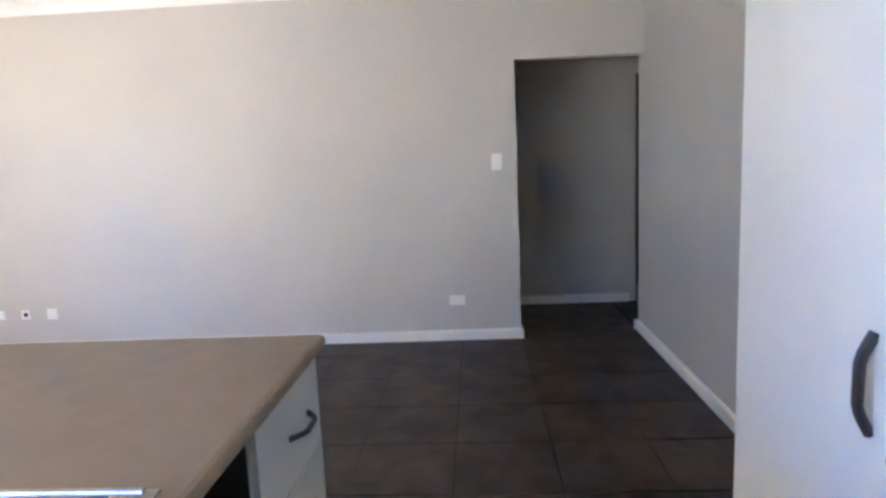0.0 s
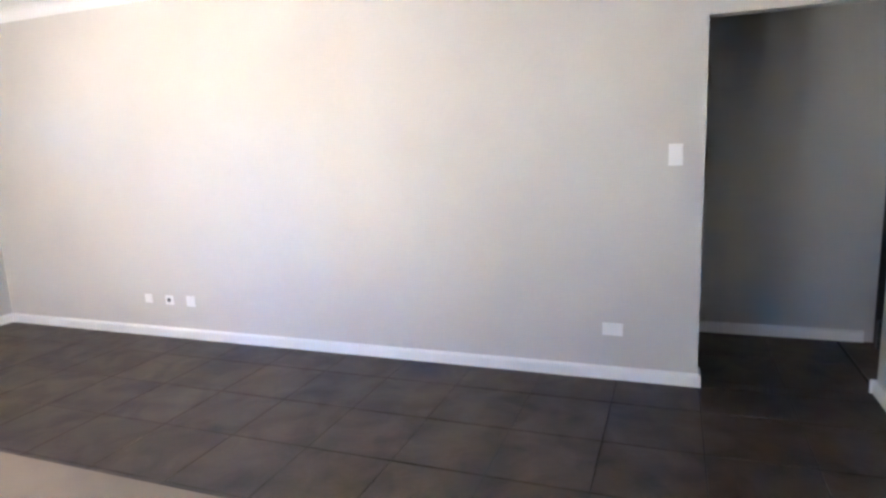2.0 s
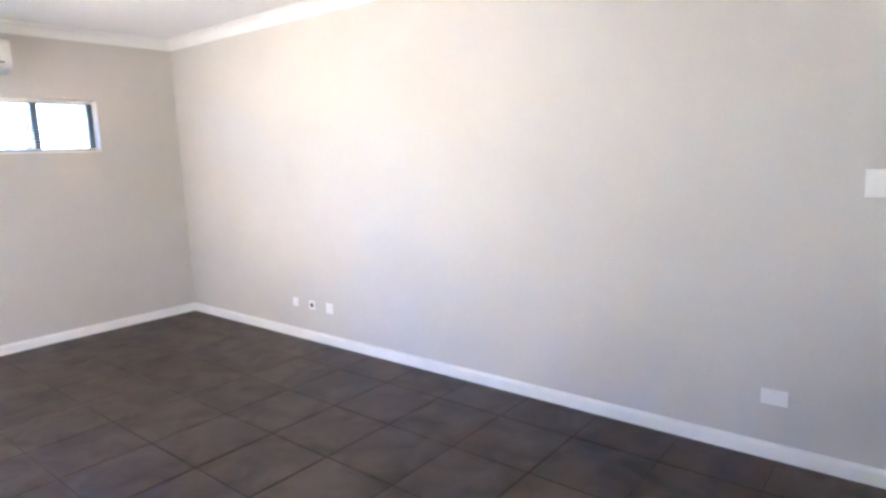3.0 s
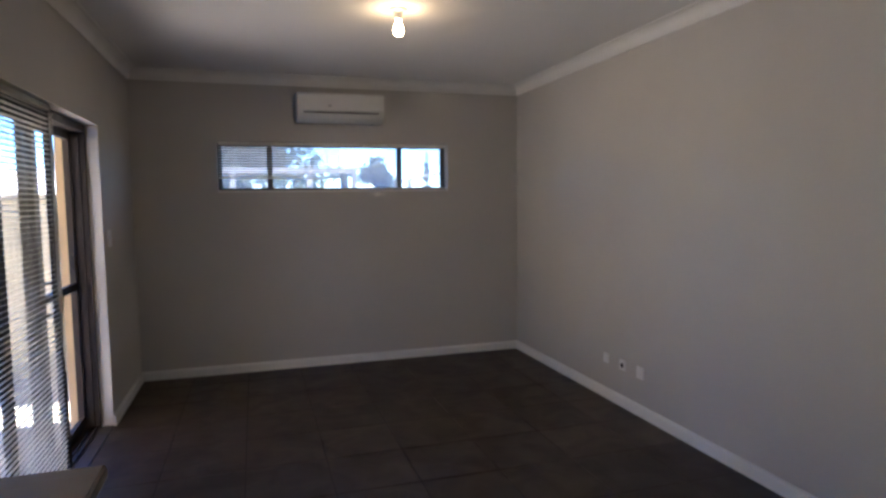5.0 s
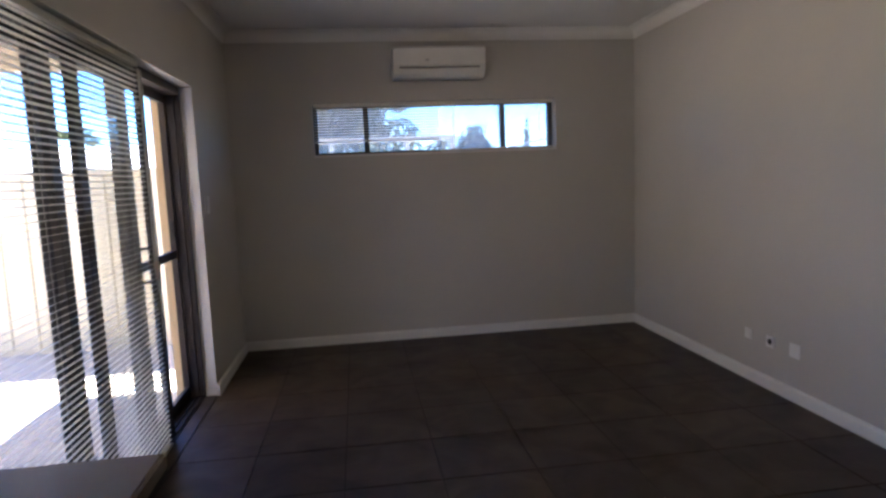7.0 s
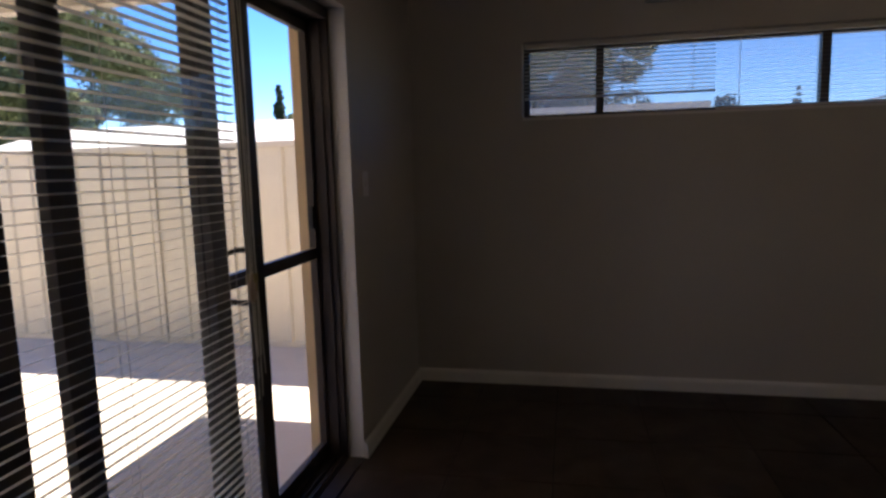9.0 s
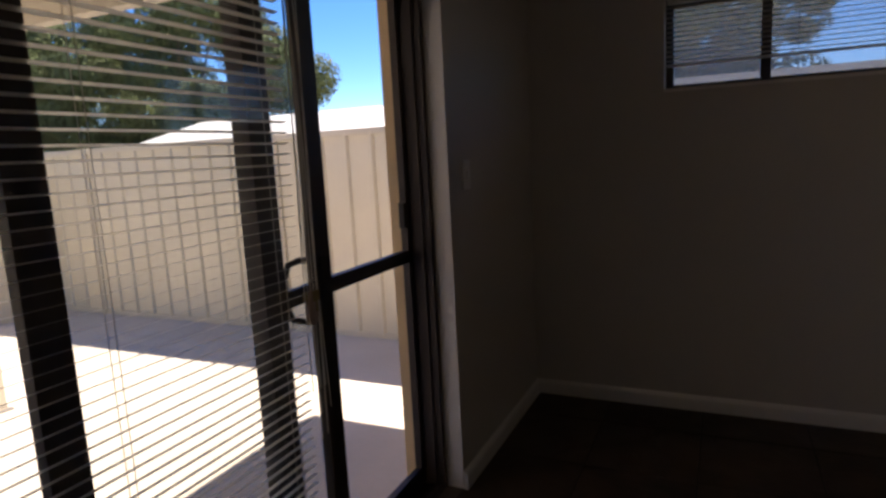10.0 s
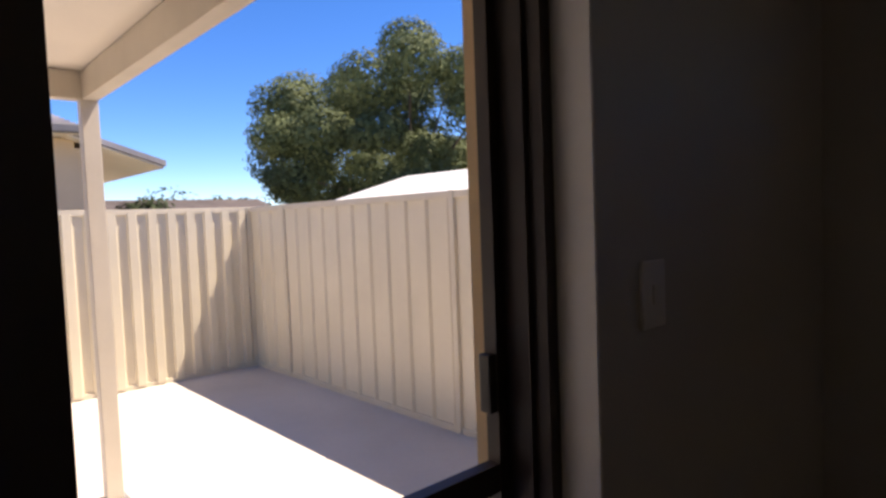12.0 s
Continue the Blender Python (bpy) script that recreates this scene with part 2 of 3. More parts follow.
k2 = part("pane", boxes((-2.16, -.39, .02, .026, 1.06, 2.16)), M_glass, w2)
k2.visible_shadow = False
setting("wall_passage", boxes((PX, PX + .11, -3.2, 1.4, 0, CEIL)), M_wall, "dim painted wall of the passage", "wall")
setting("wall_passage_ends", boxes((W + .113, PX, 1.4, 1.51, 0, CEIL), (3.60, PX, -3.31, -3.2, 0, CEIL), (3.60, 3.627, -3.2, S - .113, 0, CEIL)),
        M_wall, "painted walls closing the passage", "wall")
setting("ceiling", boxes((KX - .25, PX + .11, -3.31, 1.31, CEIL, CEIL + .1), (-.11, PX + .11, 1.31, N + .25, CEIL, CEIL + .1)), M_ceil, "flat white plaster ceiling", "ceiling")


def cove(axis, wallpos, sign, a, b):
    """A coved cornice of 85 mm along a wall."""
    s = .085
    pts = [(0, -s), (0.008, -s)]
    for k in range(0, 7):
        t = k / 6 * math.pi / 2
        pts.append((.012 + (s - .024) * (1 - math.cos(t)), -s + .006 + (s - .014) * math.sin(t)))
    pts += [(s, -.008), (s, 0), (0, 0)]
    pr = [(wallpos + sign * u, CEIL + v) for u, v in pts]
    return extrude_profile(pr, axis, a, b)


for nm, ax, wp, sg, a, b in (("cornice_east", 1, W, -1, S, N), ("cornice_north", 0, N, -1, 0, W), ("cornice_west", 1, 0, 1, 1.22, N),
                             ("cornice_south", 0, S, 1, .48, W)):
    setting(nm, cove(ax, wp, sg, a, b), M_trim, "white coved plaster cornice", "cornice")


def skirting(axis, wallpos, sign, a, b):
    pr = [(wallpos, 0.0), (wallpos + sign * .018, 0.0), (wallpos + sign * .018, .062), (wallpos + sign * .013, .072),
          (wallpos + sign * .006, .079), (wallpos, .079)]
    return extrude_profile(pr, axis, a, b)


for nm, ax, wp, sg, a, b in (("baseboard_east", 1, W, -1, -.576, N), ("baseboard_north", 0, N, -1, 0, W), ("baseboard_west", 1, 0, 1, DY1, N),
                             ("baseboard_south", 0, S, 1, .475, 3.627), ("baseboard_passage", 1, PX, -1, -1.64, 1.4),
                             ("baseboard_jamb", 0, -.576, -1, W - .018, W + .11), ("baseboard_end", 1, 3.627, 1, -1.58, -1.452)):
    setting(nm, skirting(ax, wp, sg, a, b), M_trim, "white painted timber skirting board", "baseboard")

# passage door, seen edge-on past the wall's end
pd = thing("door_1", (4.45, -1.61, 0), "dark timber door standing open in the passage", "door", kind="structure")
part("door_leaf", boxes((0, .10, -.9, -.17, .01, 2.03), bev=.002), M_darkwood, pd)
part("door_edge_strip", boxes((.09, .115, -.13, -.088, 0, 2.03)), M_darkwood, pd)
ds = thing("door_stop", (4.42, -1.70, 0), "black door stop on the dark passage floor", "door stop")
part("stop_body", boxes((-.03, .03, -.06, .02, 0, .19), bev=.008), M_black, ds)

# ---- window ----
wn = thing("window_1", (0, N, 0), "long high aluminium window with three sliding panes", "window", kind="structure")
yo = .11
part("frame", boxes((OX0, OX1, yo, yo + .06, OZ0, OZ0 + .035), (OX0, OX1, yo, yo + .06, OZ1 - .035, OZ1),
                    (OX0, OX0 + .035, yo, yo + .06, OZ0 + .035, OZ1 - .035), (OX1 - .035, OX1, yo, yo + .06, OZ0 + .035, OZ1 - .035)), M_alu2, wn)
for x in (1.114, 2.311):
    part("mullion", boxes((x - .022, x + .022, yo - .004, yo + .05, OZ0 + .035, OZ1 - .035)), M_alu2, wn)
for a, b in ((OX0 + .035, 1.092), (1.136, 2.289), (2.333, OX1 - .035)):
    p = part("pane", boxes((a, b, yo + .022, yo + .028, OZ0 + .035, OZ1 - .035)), M_glass, wn)
    p.visible_shadow = False
part("sill", boxes((OX0, OX1, -.006, yo, OZ0 - .004, OZ0 + .012)), M_trim, wn, "white painted sill")


def slat_mesh(length, width, along, tilt):
    """A thin slat, slightly crowned, lying along x or y about its middle."""
    bm = bmesh.new()
    n = 4
    up, lo = [], []
    for i in range(n + 1):
        u = (i / n - .5) * width
        h = .0004 * (1 - (2 * i / n - 1) ** 2)
        a = radians(tilt)
        uu, hh = u * math.cos(a) - h * math.sin(a), u * math.sin(a) + h * math.cos(a)
        for dst, dz in ((up, .0002), (lo, -.0002)):
            row = []
            for e in (-length / 2, length / 2):
                row.append(bm.verts.new((e, uu, hh + dz) if along == "x" else (uu, e, hh + dz)))
            dst.append(row)
    for i in range(n):
        bm.faces.new((up[i][0], up[i][1], up[i + 1][1], up[i + 1][0]))
        bm.faces.new((lo[i][1], lo[i][0], lo[i + 1][0], lo[i + 1][1]))
    bm.faces.new((up[0][1], up[0][0], lo[0][0], lo[0][1]))
    bm.faces.new((up[n][0], up[n][1], lo[n][1], lo[n][0]))
    bmesh.ops.recalc_face_normals(bm, faces=bm.faces)
    return mesh_of("slat", bm, M_slat)


def blind(name, c0, c1, fixed, z0, z1, along, label, tilt, pitch=.0225, width=.021, cords=()):
    """A venetian blind from c0 to c1 along x or y, let down from z1 to z0."""
    mid = (c0 + c1) / 2
    b = thing(name, (mid, fixed, z1) if along == "x" else (fixed, mid, z1), label, "blind")
    L = c1 - c0
    def bx(u0, u1, v0, v1, w0, w1, bev=0.0):
        return boxes((u0, u1, v0, v1, w0, w1) if along == "x" else (v0, v1, u0, u1, w0, w1), bev=bev)
    part("headrail", bx(-L / 2, L / 2, -.014, .014, -.028, 0), M_slat, b, "cream steel headrail")
    part("bottom_rail", bx(-L / 2, L / 2, -.013, .013, z0 - z1, z0 - z1 + .012, .002), M_slat, b)
    me = slat_mesh(L, width, along, tilt)
    z = -.045
    while z > z0 - z1 + .02:
        piece("slat", me, b, (0, 0, z))
        z -= pitch
    for c in cords:
        for o in (-.0115, .0115):
            part("ladder_cord", bx(c - mid - .0007, c - mid + .0007, o - .0005, o + .0005, z0 - z1 + .012, -.028), M_cord, b)
    return b


def meshmat(cover):
    """Fine grey insect mesh: partly see-through, with a pale translucent share that stands in for milky haze."""
    m = bpy.data.materials.new("insect_mesh_haze")
    m.use_nodes = True
    n, l = m.node_tree.nodes, m.node_tree.links
    t, x, h, u = (n.new("ShaderNodeBsdfTransparent"), n.new("ShaderNodeMixShader"), n.new("ShaderNodeMixShader"),
                  n.new("ShaderNodeBsdfTranslucent"))
    n["Principled BSDF"].inputs["Base Color"].default_value = (.10, .105, .11, 1)
    n["Principled BSDF"].inputs["Roughness"].default_value = .7
    # pale translucent colour: the veil of haze over the view
    u.inputs[0].default_value = (.50, .51, .53, 1)
    h.inputs[0].default_value = .7
    x.inputs[0].default_value = cover
    l.new(n["Principled BSDF"].outputs[0], h.inputs[1])
    l.new(u.outputs[0], h.inputs[2])
    l.new(t.outputs[0], x.inputs[1])
    l.new(h.outputs[0], x.inputs[2])
    l.new(x.outputs[0], n["Material Output"].inputs[0])
    return m


M_mesh = meshmat(.4)
# mesh sheet that also lays the haze over the panes
part("insect_screen", boxes((OX0 + .036, OX1 - .036, yo + .05, yo + .051, OZ0 + .036, OZ1 - .036)), M_mesh, wn, "grey insect mesh that carries the window's milky haze")
blind("window_blind", OX0 + .01, 1.735, N + .055, 1.725, OZ1 - .002, "x", "cream venetian blind half closed over part of the high window", 20,
      cords=(.82, 1.24, 1.62))
blind("window_blind", 1.741, OX1 - .01, N + .055, OZ0 + .02, OZ1 - .002, "x", "cream venetian blind with open slats in the high window", 9,
      cords=(1.86, 2.25, 2.63))

# ---- sliding door ----
sd = thing("door_2", (0, 0, 0), "dark bronze aluminium sliding door with glass panels and an insect screen, partly open", "sliding door", kind="structure")
F0, F1 = -.205, -.075
part("frame_head", boxes((F0, F1, DY0, DY1, DZ - .05, DZ)), M_alu, sd)
part("frame_jamb", boxes((F0, F1, DY1 - .03, DY1, 0.0, DZ - .05), (F0 + .04, F1 - .03, DY1 - .04, DY1 - .03, 0.02, DZ - .05)), M_alu, sd)
part("frame_jamb", boxes((F0, F1, DY0, DY0 + .06, 0.0, DZ - .05)), M_alu, sd)
part("sill_track", boxes((F0, F1, DY0 + .06, DY1 - .03, -.02, .012), *[(x - .005, x + .005, DY0 + .06, DY1 - .03, .012, .026) for x in (-.09, -.122, -.172)]), M_alu, sd)
part("reveal_lining", boxes((F1, -.001, DY1 - .004, DY1, .006, DZ), (F1, -.001, DY0, DY0 + .004, .006, DZ)), M_trim, sd, "white painted reveal")
part("reveal_sill", boxes((F1, 0, DY0, DY1, -.01, .006)), M_alu, sd, "dark metal threshold")


def panel(y0, y1, x, sl, sr, bottom=.09, top=.055, glass=True):
    p = part("door_panel", boxes((x - .014, x + .014, y0, y0 + sl, .028, DZ - .052), (x - .014, x + .014, y1 - sr, y1, .028, DZ - .052),
                                 (x - .013, x + .013, y0 + sl, y1 - sr, .028, .028 + bottom), (x - .013, x + .013, y0 + sl, y1 - sr, DZ - .052 - top, DZ - .052)),
             M_alu, sd)
    if glass:
        g = part("pane", boxes((x - .003, x + .003, y0 + sl, y1 - sr, .028 + bottom, DZ - .052 - top)), M_glass, p)
        g.visible_shadow = False
    return p


panel(DY0 + .06, 2.445, -.172, .05, .05)
panel(2.375, 3.205, -.122, .072, .08)
slider = panel(2.525, 3.372, -.090, .072, .072)
screen = panel(3.15, DY1 - .032, -.172, .055, .03, bottom=.07, top=.05, glass=False)
part("mid_rail", boxes((-.184, -.160, 3.205, DY1 - .062, .955, 1.003)), M_alu, screen)
part("latch", boxes((-.186, -.160, DY1 - .078, DY1 - .034, 1.09, 1.19), bev=.004), M_black, screen, "black lock keeper")


def bow(c, h, d, r, out, axis="z"):
    """A bowed pull handle: a bar standing off its face along out, long along axis."""
    pts = []
    o = Vector(out)
    a = Vector((0, 0, 1)) if axis == "z" else Vector((1, 0, 0))
    pts.append(Vector(c) - a * h / 2)
    for k in range(1, 10):
        t = k / 10
        pts.append(Vector(c) + a * (t - .5) * h + o * d * min(1, 1.35 * math.sin(math.pi * t)))
    pts.append(Vector(c) + a * h / 2)
    bm = bmesh.new()
    return tube(bm, pts, r, 8)


hb = bmesh.new()
tube(hb, [(-.104, 3.335, .905), (-.150, 3.322, .905), (-.172, 3.300, .915), (-.178, 3.285, .95), (-.178, 3.285, 1.04), (-.172, 3.300, 1.075), (-.150, 3.322, 1.085), (-.104, 3.335, 1.085)], .010, 8)
part("pull_handle", hb, M_black, slider, "black D shaped pull handle")
part("lock_plate", boxes((-.076, -.069, 3.314, 3.358, .90, 1.10), bev=.002), M_black, slider)
ky = thing("key_bunch", (-.045, 3.228, 1.055), "bunch of keys with a tan leather tag at the door", "keys")
kb = extrude_profile([(.03 * math.sin(a) * (.62 + .38 * math.cos(a + math.pi)), -.075 + .05 * math.cos(a)) for a in [2 * math.pi * k / 20 for k in range(20)]], 0, -.004, .004)
part("leather_tag", kb, M_leather, ky, "tan leather tag")
rb = bmesh.new()
tube(rb, [(0, .014 * math.cos(a), -.02 + .014 * math.sin(a)) for a in [2 * math.pi * k / 14 for k in range(15)]], .0016, 6)
part("key_ring", rb, M_steel, ky)
part("lock_key", tube(bmesh.new(), [(-.026, .056, -.012), (0, 0, -.008)], .003, 6), M_steel, ky)
for k, o in enumerate((-.008, .01)):
    part("key", boxes((o - .0012, o + .0012, -.014 + o, .012 + o, -.06, -.032), (o - .0012, o + .0012, -.004 + o, .004 + o, -.09, -.06)), M_brass, ky)

blind("door_blind", DY0 + .03, 3.187, -.045, .05, DZ - .003, "y", "cream venetian blind let down over the sliding door", 13.5, pitch=.026, width=.0172,
      cords=(1.6, 2.12, 2.65, 3.12))
cd = thing("blind_cords", (-.045, 3.205, DZ - .03), "loose pull cords of the door blind", "cord")
for k, (o, e) in enumerate(((0.0, .006), (.008, .02), (.015, .014), (.023, .036), (.029, .024), (.035, .048), (.042, .062), (.05, .07))):
    cb = bmesh.new()
    tube(cb, [(.003 * math.sin(6 * t + k), o + (e - o) * t + .006 * math.sin(5 * t + 2 * k), -(1.25 + .07 * (k % 3)) * t) for t in [j / 12 for j in range(13)]], .0015, 5)
    part("cord", cb, M_cord, cd)

# ---- wall plates ----
def plate(name, loc, w, h, label, category, extra, group=""):
    t = thing(name, loc, label, category, group)
    part("plate", boxes((-.009, 0, -w / 2, w / 2, -h / 2, h / 2), bev=.003), M_plate, t)
    extra(t)
    return t


def rocker(t):
    part("rocker", boxes((-.0135, -.0085, -.009, .009, -.016, .016), bev=.0015), M_plate, t)


def sockets(t):
    for o in (-.028, .028):
        part("outlet", boxes((-.0105, -.0085, o - .018, o + .018, -.028, .012), bev=.0008), M_plate, t)
        part("switch", boxes((-.0125, -.0085, o - .005, o + .005, .016, .028), bev=.0008), M_plate, t)


def coax(t):
    bm = lathe([(.018, 0), (.018, .003), (.009, .004), (.009, .008), (.004, .008)], 14)
    bmesh.ops.rotate(bm, verts=bm.verts, cent=(0, 0, 0), matrix=Matrix.Rotation(-math.pi / 2, 3, "Y"))
    bmesh.ops.translate(bm, verts=bm.verts, vec=(-.0085, 0, 0))
    part("aerial_socket", bm, M_black, t, "dark aerial socket")


def blank(t):
    part("cap", boxes((-.0115, -.0085, -.022, .022, -.022, .022), bev=.0012), M_plate, t)


plate("light_switch", (W, -.43, 1.328), .075, .118, "white light switch beside the opening", "switch", rocker)
plate("power_socket", (W, -.102, .310), .117, .075, "white double power socket low on the wall", "socket", sockets)
plate("phone_socket", (W, 3.502, .306), .07, .07, "small white phone socket low on the wall", "socket", blank, "sockets low on the long wall")
plate("aerial_socket_plate", (W, 3.288, .304), .075, .075, "white aerial socket with a dark centre", "socket", coax, "sockets low on the long wall")
plate("power_socket", (W, 3.075, .304), .082, .085, "white square power socket low on the wall", "socket", blank, "sockets low on the long wall")
sw2 = thing("light_switch", (0, 4.22, 1.277), "white switch plate on the dark wall beside the sliding door", "switch")
part("plate", boxes((0, .009, -.037, .037, -.058, .058), bev=.003), M_plate, sw2)
part("rocker", boxes((.0085, .0135, -.009, .009, -.016, .016), bev=.0015), M_plate, sw2)

# ---- air conditioner ----
ac = thing("air_conditioner", (1.350, N, 2.216), "white split system air conditioner under the ceiling", "air conditioner")
prof = [(0, .242), (-.175, .242), (-.193, .236), (-.2, .222), (-.2, .085), (-.195, .07), (-.165, .03), (-.12, .004), (-.1, 0), (0, 0)]
part("casing", extrude_profile(prof, 0, 0, .758), M_ac, ac)
part("front_panel", extrude_profile([(-.2, .225), (-.207, .222), (-.208, .092), (-.2, .083)], 0, .008, .750), M_ac, ac)
part("louvre_gap", extrude_profile([(-.2005, .078), (-.205, .078), (-.204, .068), (-.195, .066)], 0, .05, .708), M_acgap, ac, "dark air slot")
part("louvre", extrude_profile([(-.193, .062), (-.198, .060), (-.17, .026), (-.165, .03)], 0, .045, .713), M_ac, ac)
part("badge", boxes((.262, .292, -.2105, -.207, .118, .138), bev=.001), M_steel, ac, "small shiny badge")

# ---- ceiling bulb ----
bl = thing("ceiling_bulb", (1.802, 3.056, CEIL), "bare lit bulb in a white batten holder on the ceiling", "lamp")
part("batten_holder", lathe([(.052, 0), (.052, -.008), (.03, -.018), (.024, -.03), (.022, -.055), (.018, -.06)], 20), M_plate, bl)
part("bulb", lathe([(.012, -.06), (.014, -.075), (.024, -.095), (.029, -.118), (.026, -.138), (.014, -.15), (.002, -.153)], 18), M_bulb, bl, "glowing warm bulb", smooth=True)

# ---- kitchen ----
BX, BY0, BY1 = .611, .161, 1.102
wt = thing("worktop", (0, 0, 0), "beige laminate kitchen worktop with a rounded front edge", "worktop")
SX, SY0, SY1 = -.196, .205, .66
wprof = [(BY0 + .016, .862), (BY0 + .004, .866), (BY0, .878), (BY0, .888), (BY0 + .004, .896), (BY0 + .014, .9), (BY1 - .014, .9), (BY1 - .004, .896), (BY1, .888), (BY1, .87), (BY1 - .008, .862)]
wb = extrude_profile(wprof, 0, KX + .002, BX)
es = [e for e in wb.edges if all(abs(v.co.x - BX) < 1e-4 for v in e.verts)]
bmesh.ops.bevel(wb, geom=es, offset=.006, segments=2, affect="EDGES")
part("top", wb, M_bench, wt)
# thin dark strip just behind the worktop's lip
part("edge_strip", boxes((KX + .002, BX - .008, BY0 + .018, BY0 + .03, .856, .862)), M_dark, wt, "dark strip under the edge")
du = thing("drawer_unit", (-.02, -.111, 0), "white laminate drawer unit with dark bow handles under the worktop", "drawer unit")
part("body", boxes((.145, .605, .32, .88, .1, .86)), M_cab, du)
# thin panel over the white side: recess shade put into its colour
part("side_shade_panel", boxes((.140, .1445, .321, .88, .1, .858)), M_dark, du, "side panel coloured dark for the shade of the recess")
part("plinth", boxes((.145, .605, .37, .88, 0, .1)), M_cab, du)
zz = [(.610, .855), (.360, .603), (.105, .353)]
for z0, z1 in zz:
    d = part("drawer_front", boxes((.148, .603, .30, .318, z0, z1), bev=.002), M_cab, du)
    part("handle", bow((.425, .30, (z0 + z1) / 2 - .005), .16, .032, .0075, (0, -1, 0), "x"), M_handle, d, "dark metal bow handle")
# back of the recess, its shade given by the dark colour
rb2 = thing("recess_shade_board", (-.02, -.111, 0), "board at the back of the empty appliance recess, coloured dark for its shade", "board")
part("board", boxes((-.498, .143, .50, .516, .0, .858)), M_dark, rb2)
ep = thing("end_panel", (-.02, -.111, 0), "white laminate end panel of the kitchen bench", "panel")
part("board", boxes((.608, .624, .303, 1.10, 0, .86), bev=.001), M_cab, ep)
bp = thing("back_panel", (-.02, 0, 0), "white laminate back panel of the kitchen bench", "panel")
part("board", boxes((KX + .01, .605, .89, .906, 0, .86), bev=.001), M_cab, bp)
bc = thing("base_cabinet", (-.02, -.111, 0), "white laminate base cabinet under the sink", "cabinet")
part("body", boxes((-1.6, -.5, .32, .88, .1, .80)), M_cab, bc)
for a in (-1.598, -1.048):
    d = part("door", boxes((a, a + .546, .30, .318, .105, .855), bev=.002), M_cab, bc)
    part("handle", bow((a + (.49 if a < -1.3 else .06), .30, .74), .15, .032, .0075, (0, -1, 0)), M_handle, d)
sk = thing("sink", (0, 0, .9), "stainless steel sink with a ribbed drainer set into the worktop", "sink")
sb = bmesh.new()
box(sb, SX - .9, SX, SY0, SY1, .0005, .005, .0018)
part("flange", sb, M_steel, sk)
rim = bmesh.new()
tube(rim, [(SX - .012, SY0 + .02, .007), (SX - .012, SY1 - .02, .007)], .006, 8)
part("rim_bead", rim, M_steel, sk)
for k in range(9):
    rbm = bmesh.new()
    y = SY0 + .06 + k * .042
    tube(rbm, [(SX - .028, y, .005), (SX - .045, y, .0085), (SX - .36, y, .0085), (SX - .38, y, .005)], .0055, 6)
    part("drainer_rib", rbm, M_steel, sk)
part("bowl_wall", boxes((SX - .86, SX - .44, SY0 + .03, SY1 - .03, .005, .0065)), M_steel, sk)

pn = thing("pantry", (0, 0, 0), "tall white laminate pantry cupboard with a dark bow handle", "cupboard")
part("body", boxes((-.105, .472, S, -.913, 0.0, 2.25)), M_cab, pn)
d = part("door", boxes((-.100, .470, -.911, -.893, .08, 2.248), bev=.0025), M_cab, pn)
part("handle", bow((-.036, -.893, .975), .17, .022, .0095, (0, 1, 0)), M_handle, d, "dark metal bow handle")
kc = thing("base_cabinet", (0, 0, 0), "white laminate base cabinet beside the pantry", "cabinet")
part("body", boxes((-1.6, -.108, S, -.903, .1, .86)), M_cab, kc)
part("door", boxes((-.65, -.115, -.901, -.883, .105, .855), bev=.002), M_cab, kc)
part("door", boxes((-1.21, -.655, -.901, -.883, .105, .855), bev=.002), M_cab, kc)
kw = thing("worktop", (0, 0, 0), "beige laminate worktop running up to the pantry", "worktop")
part("top", extrude_profile([(S + .002, .862), (-.885, .862), (-.875, .87), (-.872, .882), (-.875, .894), (-.885, .9), (S + .002, .9)], 0, -1.6, -.108), M_bench, kw)

# ---- outdoors ----
G = -.178
setting("ground", boxes((-400, 400, -400, 400, G - 1.0, G - .03)), M_ground, "sandy ground reaching to the horizon", "ground")
setting("pavement", boxes((-6.01, -.292, -3, 6.31, G - .03, G), (-.292, 6, N + .252, 6.31, G - .03, G)), M_conc, "pale concrete patio paving", "pavement")
setting("slab_edge", boxes((-.2, W + .1, 1.3, N + .2, -.3, -.004), (KX - .2, PX + .1, -3.3, 1.3, -.3, -.004)), M_grout, "dark grout bed of the tiled floor", "floor")
dr = thing("floor_drain", (-5.36, 4.03, G), "small dark drain grate in the paving", "drain")
part("grate", lathe([(.07, .001), (.07, .006), (.05, .007), (.02, .006)], 16), M_lead, dr)


def sheet(length, height, pitch, deep, flat):
    """A ribbed steel fence sheet along x: wide pans with narrow trapezoid ribs towards -y."""
    prof = []
    n = max(1, round(length / pitch))
    p = length / n
    for i in range(n):
        x = i * p
        prof += [(x, 0), (x + p * flat, 0), (x + p * (flat + .07), -deep), (x + p * .93, -deep)]
    prof.append((length, 0))
    bm = bmesh.new()
    t = .003
    cols = [[bm.verts.new((x, y + o, z)) for z in (0, height) for o in (0, t)] for x, y in prof]
    for a, b in zip(cols, cols[1:]):
        bm.faces.new((a[0], b[0], b[2], a[2]))
        bm.faces.new((b[1], a[1], a[3], b[3]))
        bm.faces.new((a[2], b[2], b[3], a[3]))
    return bm


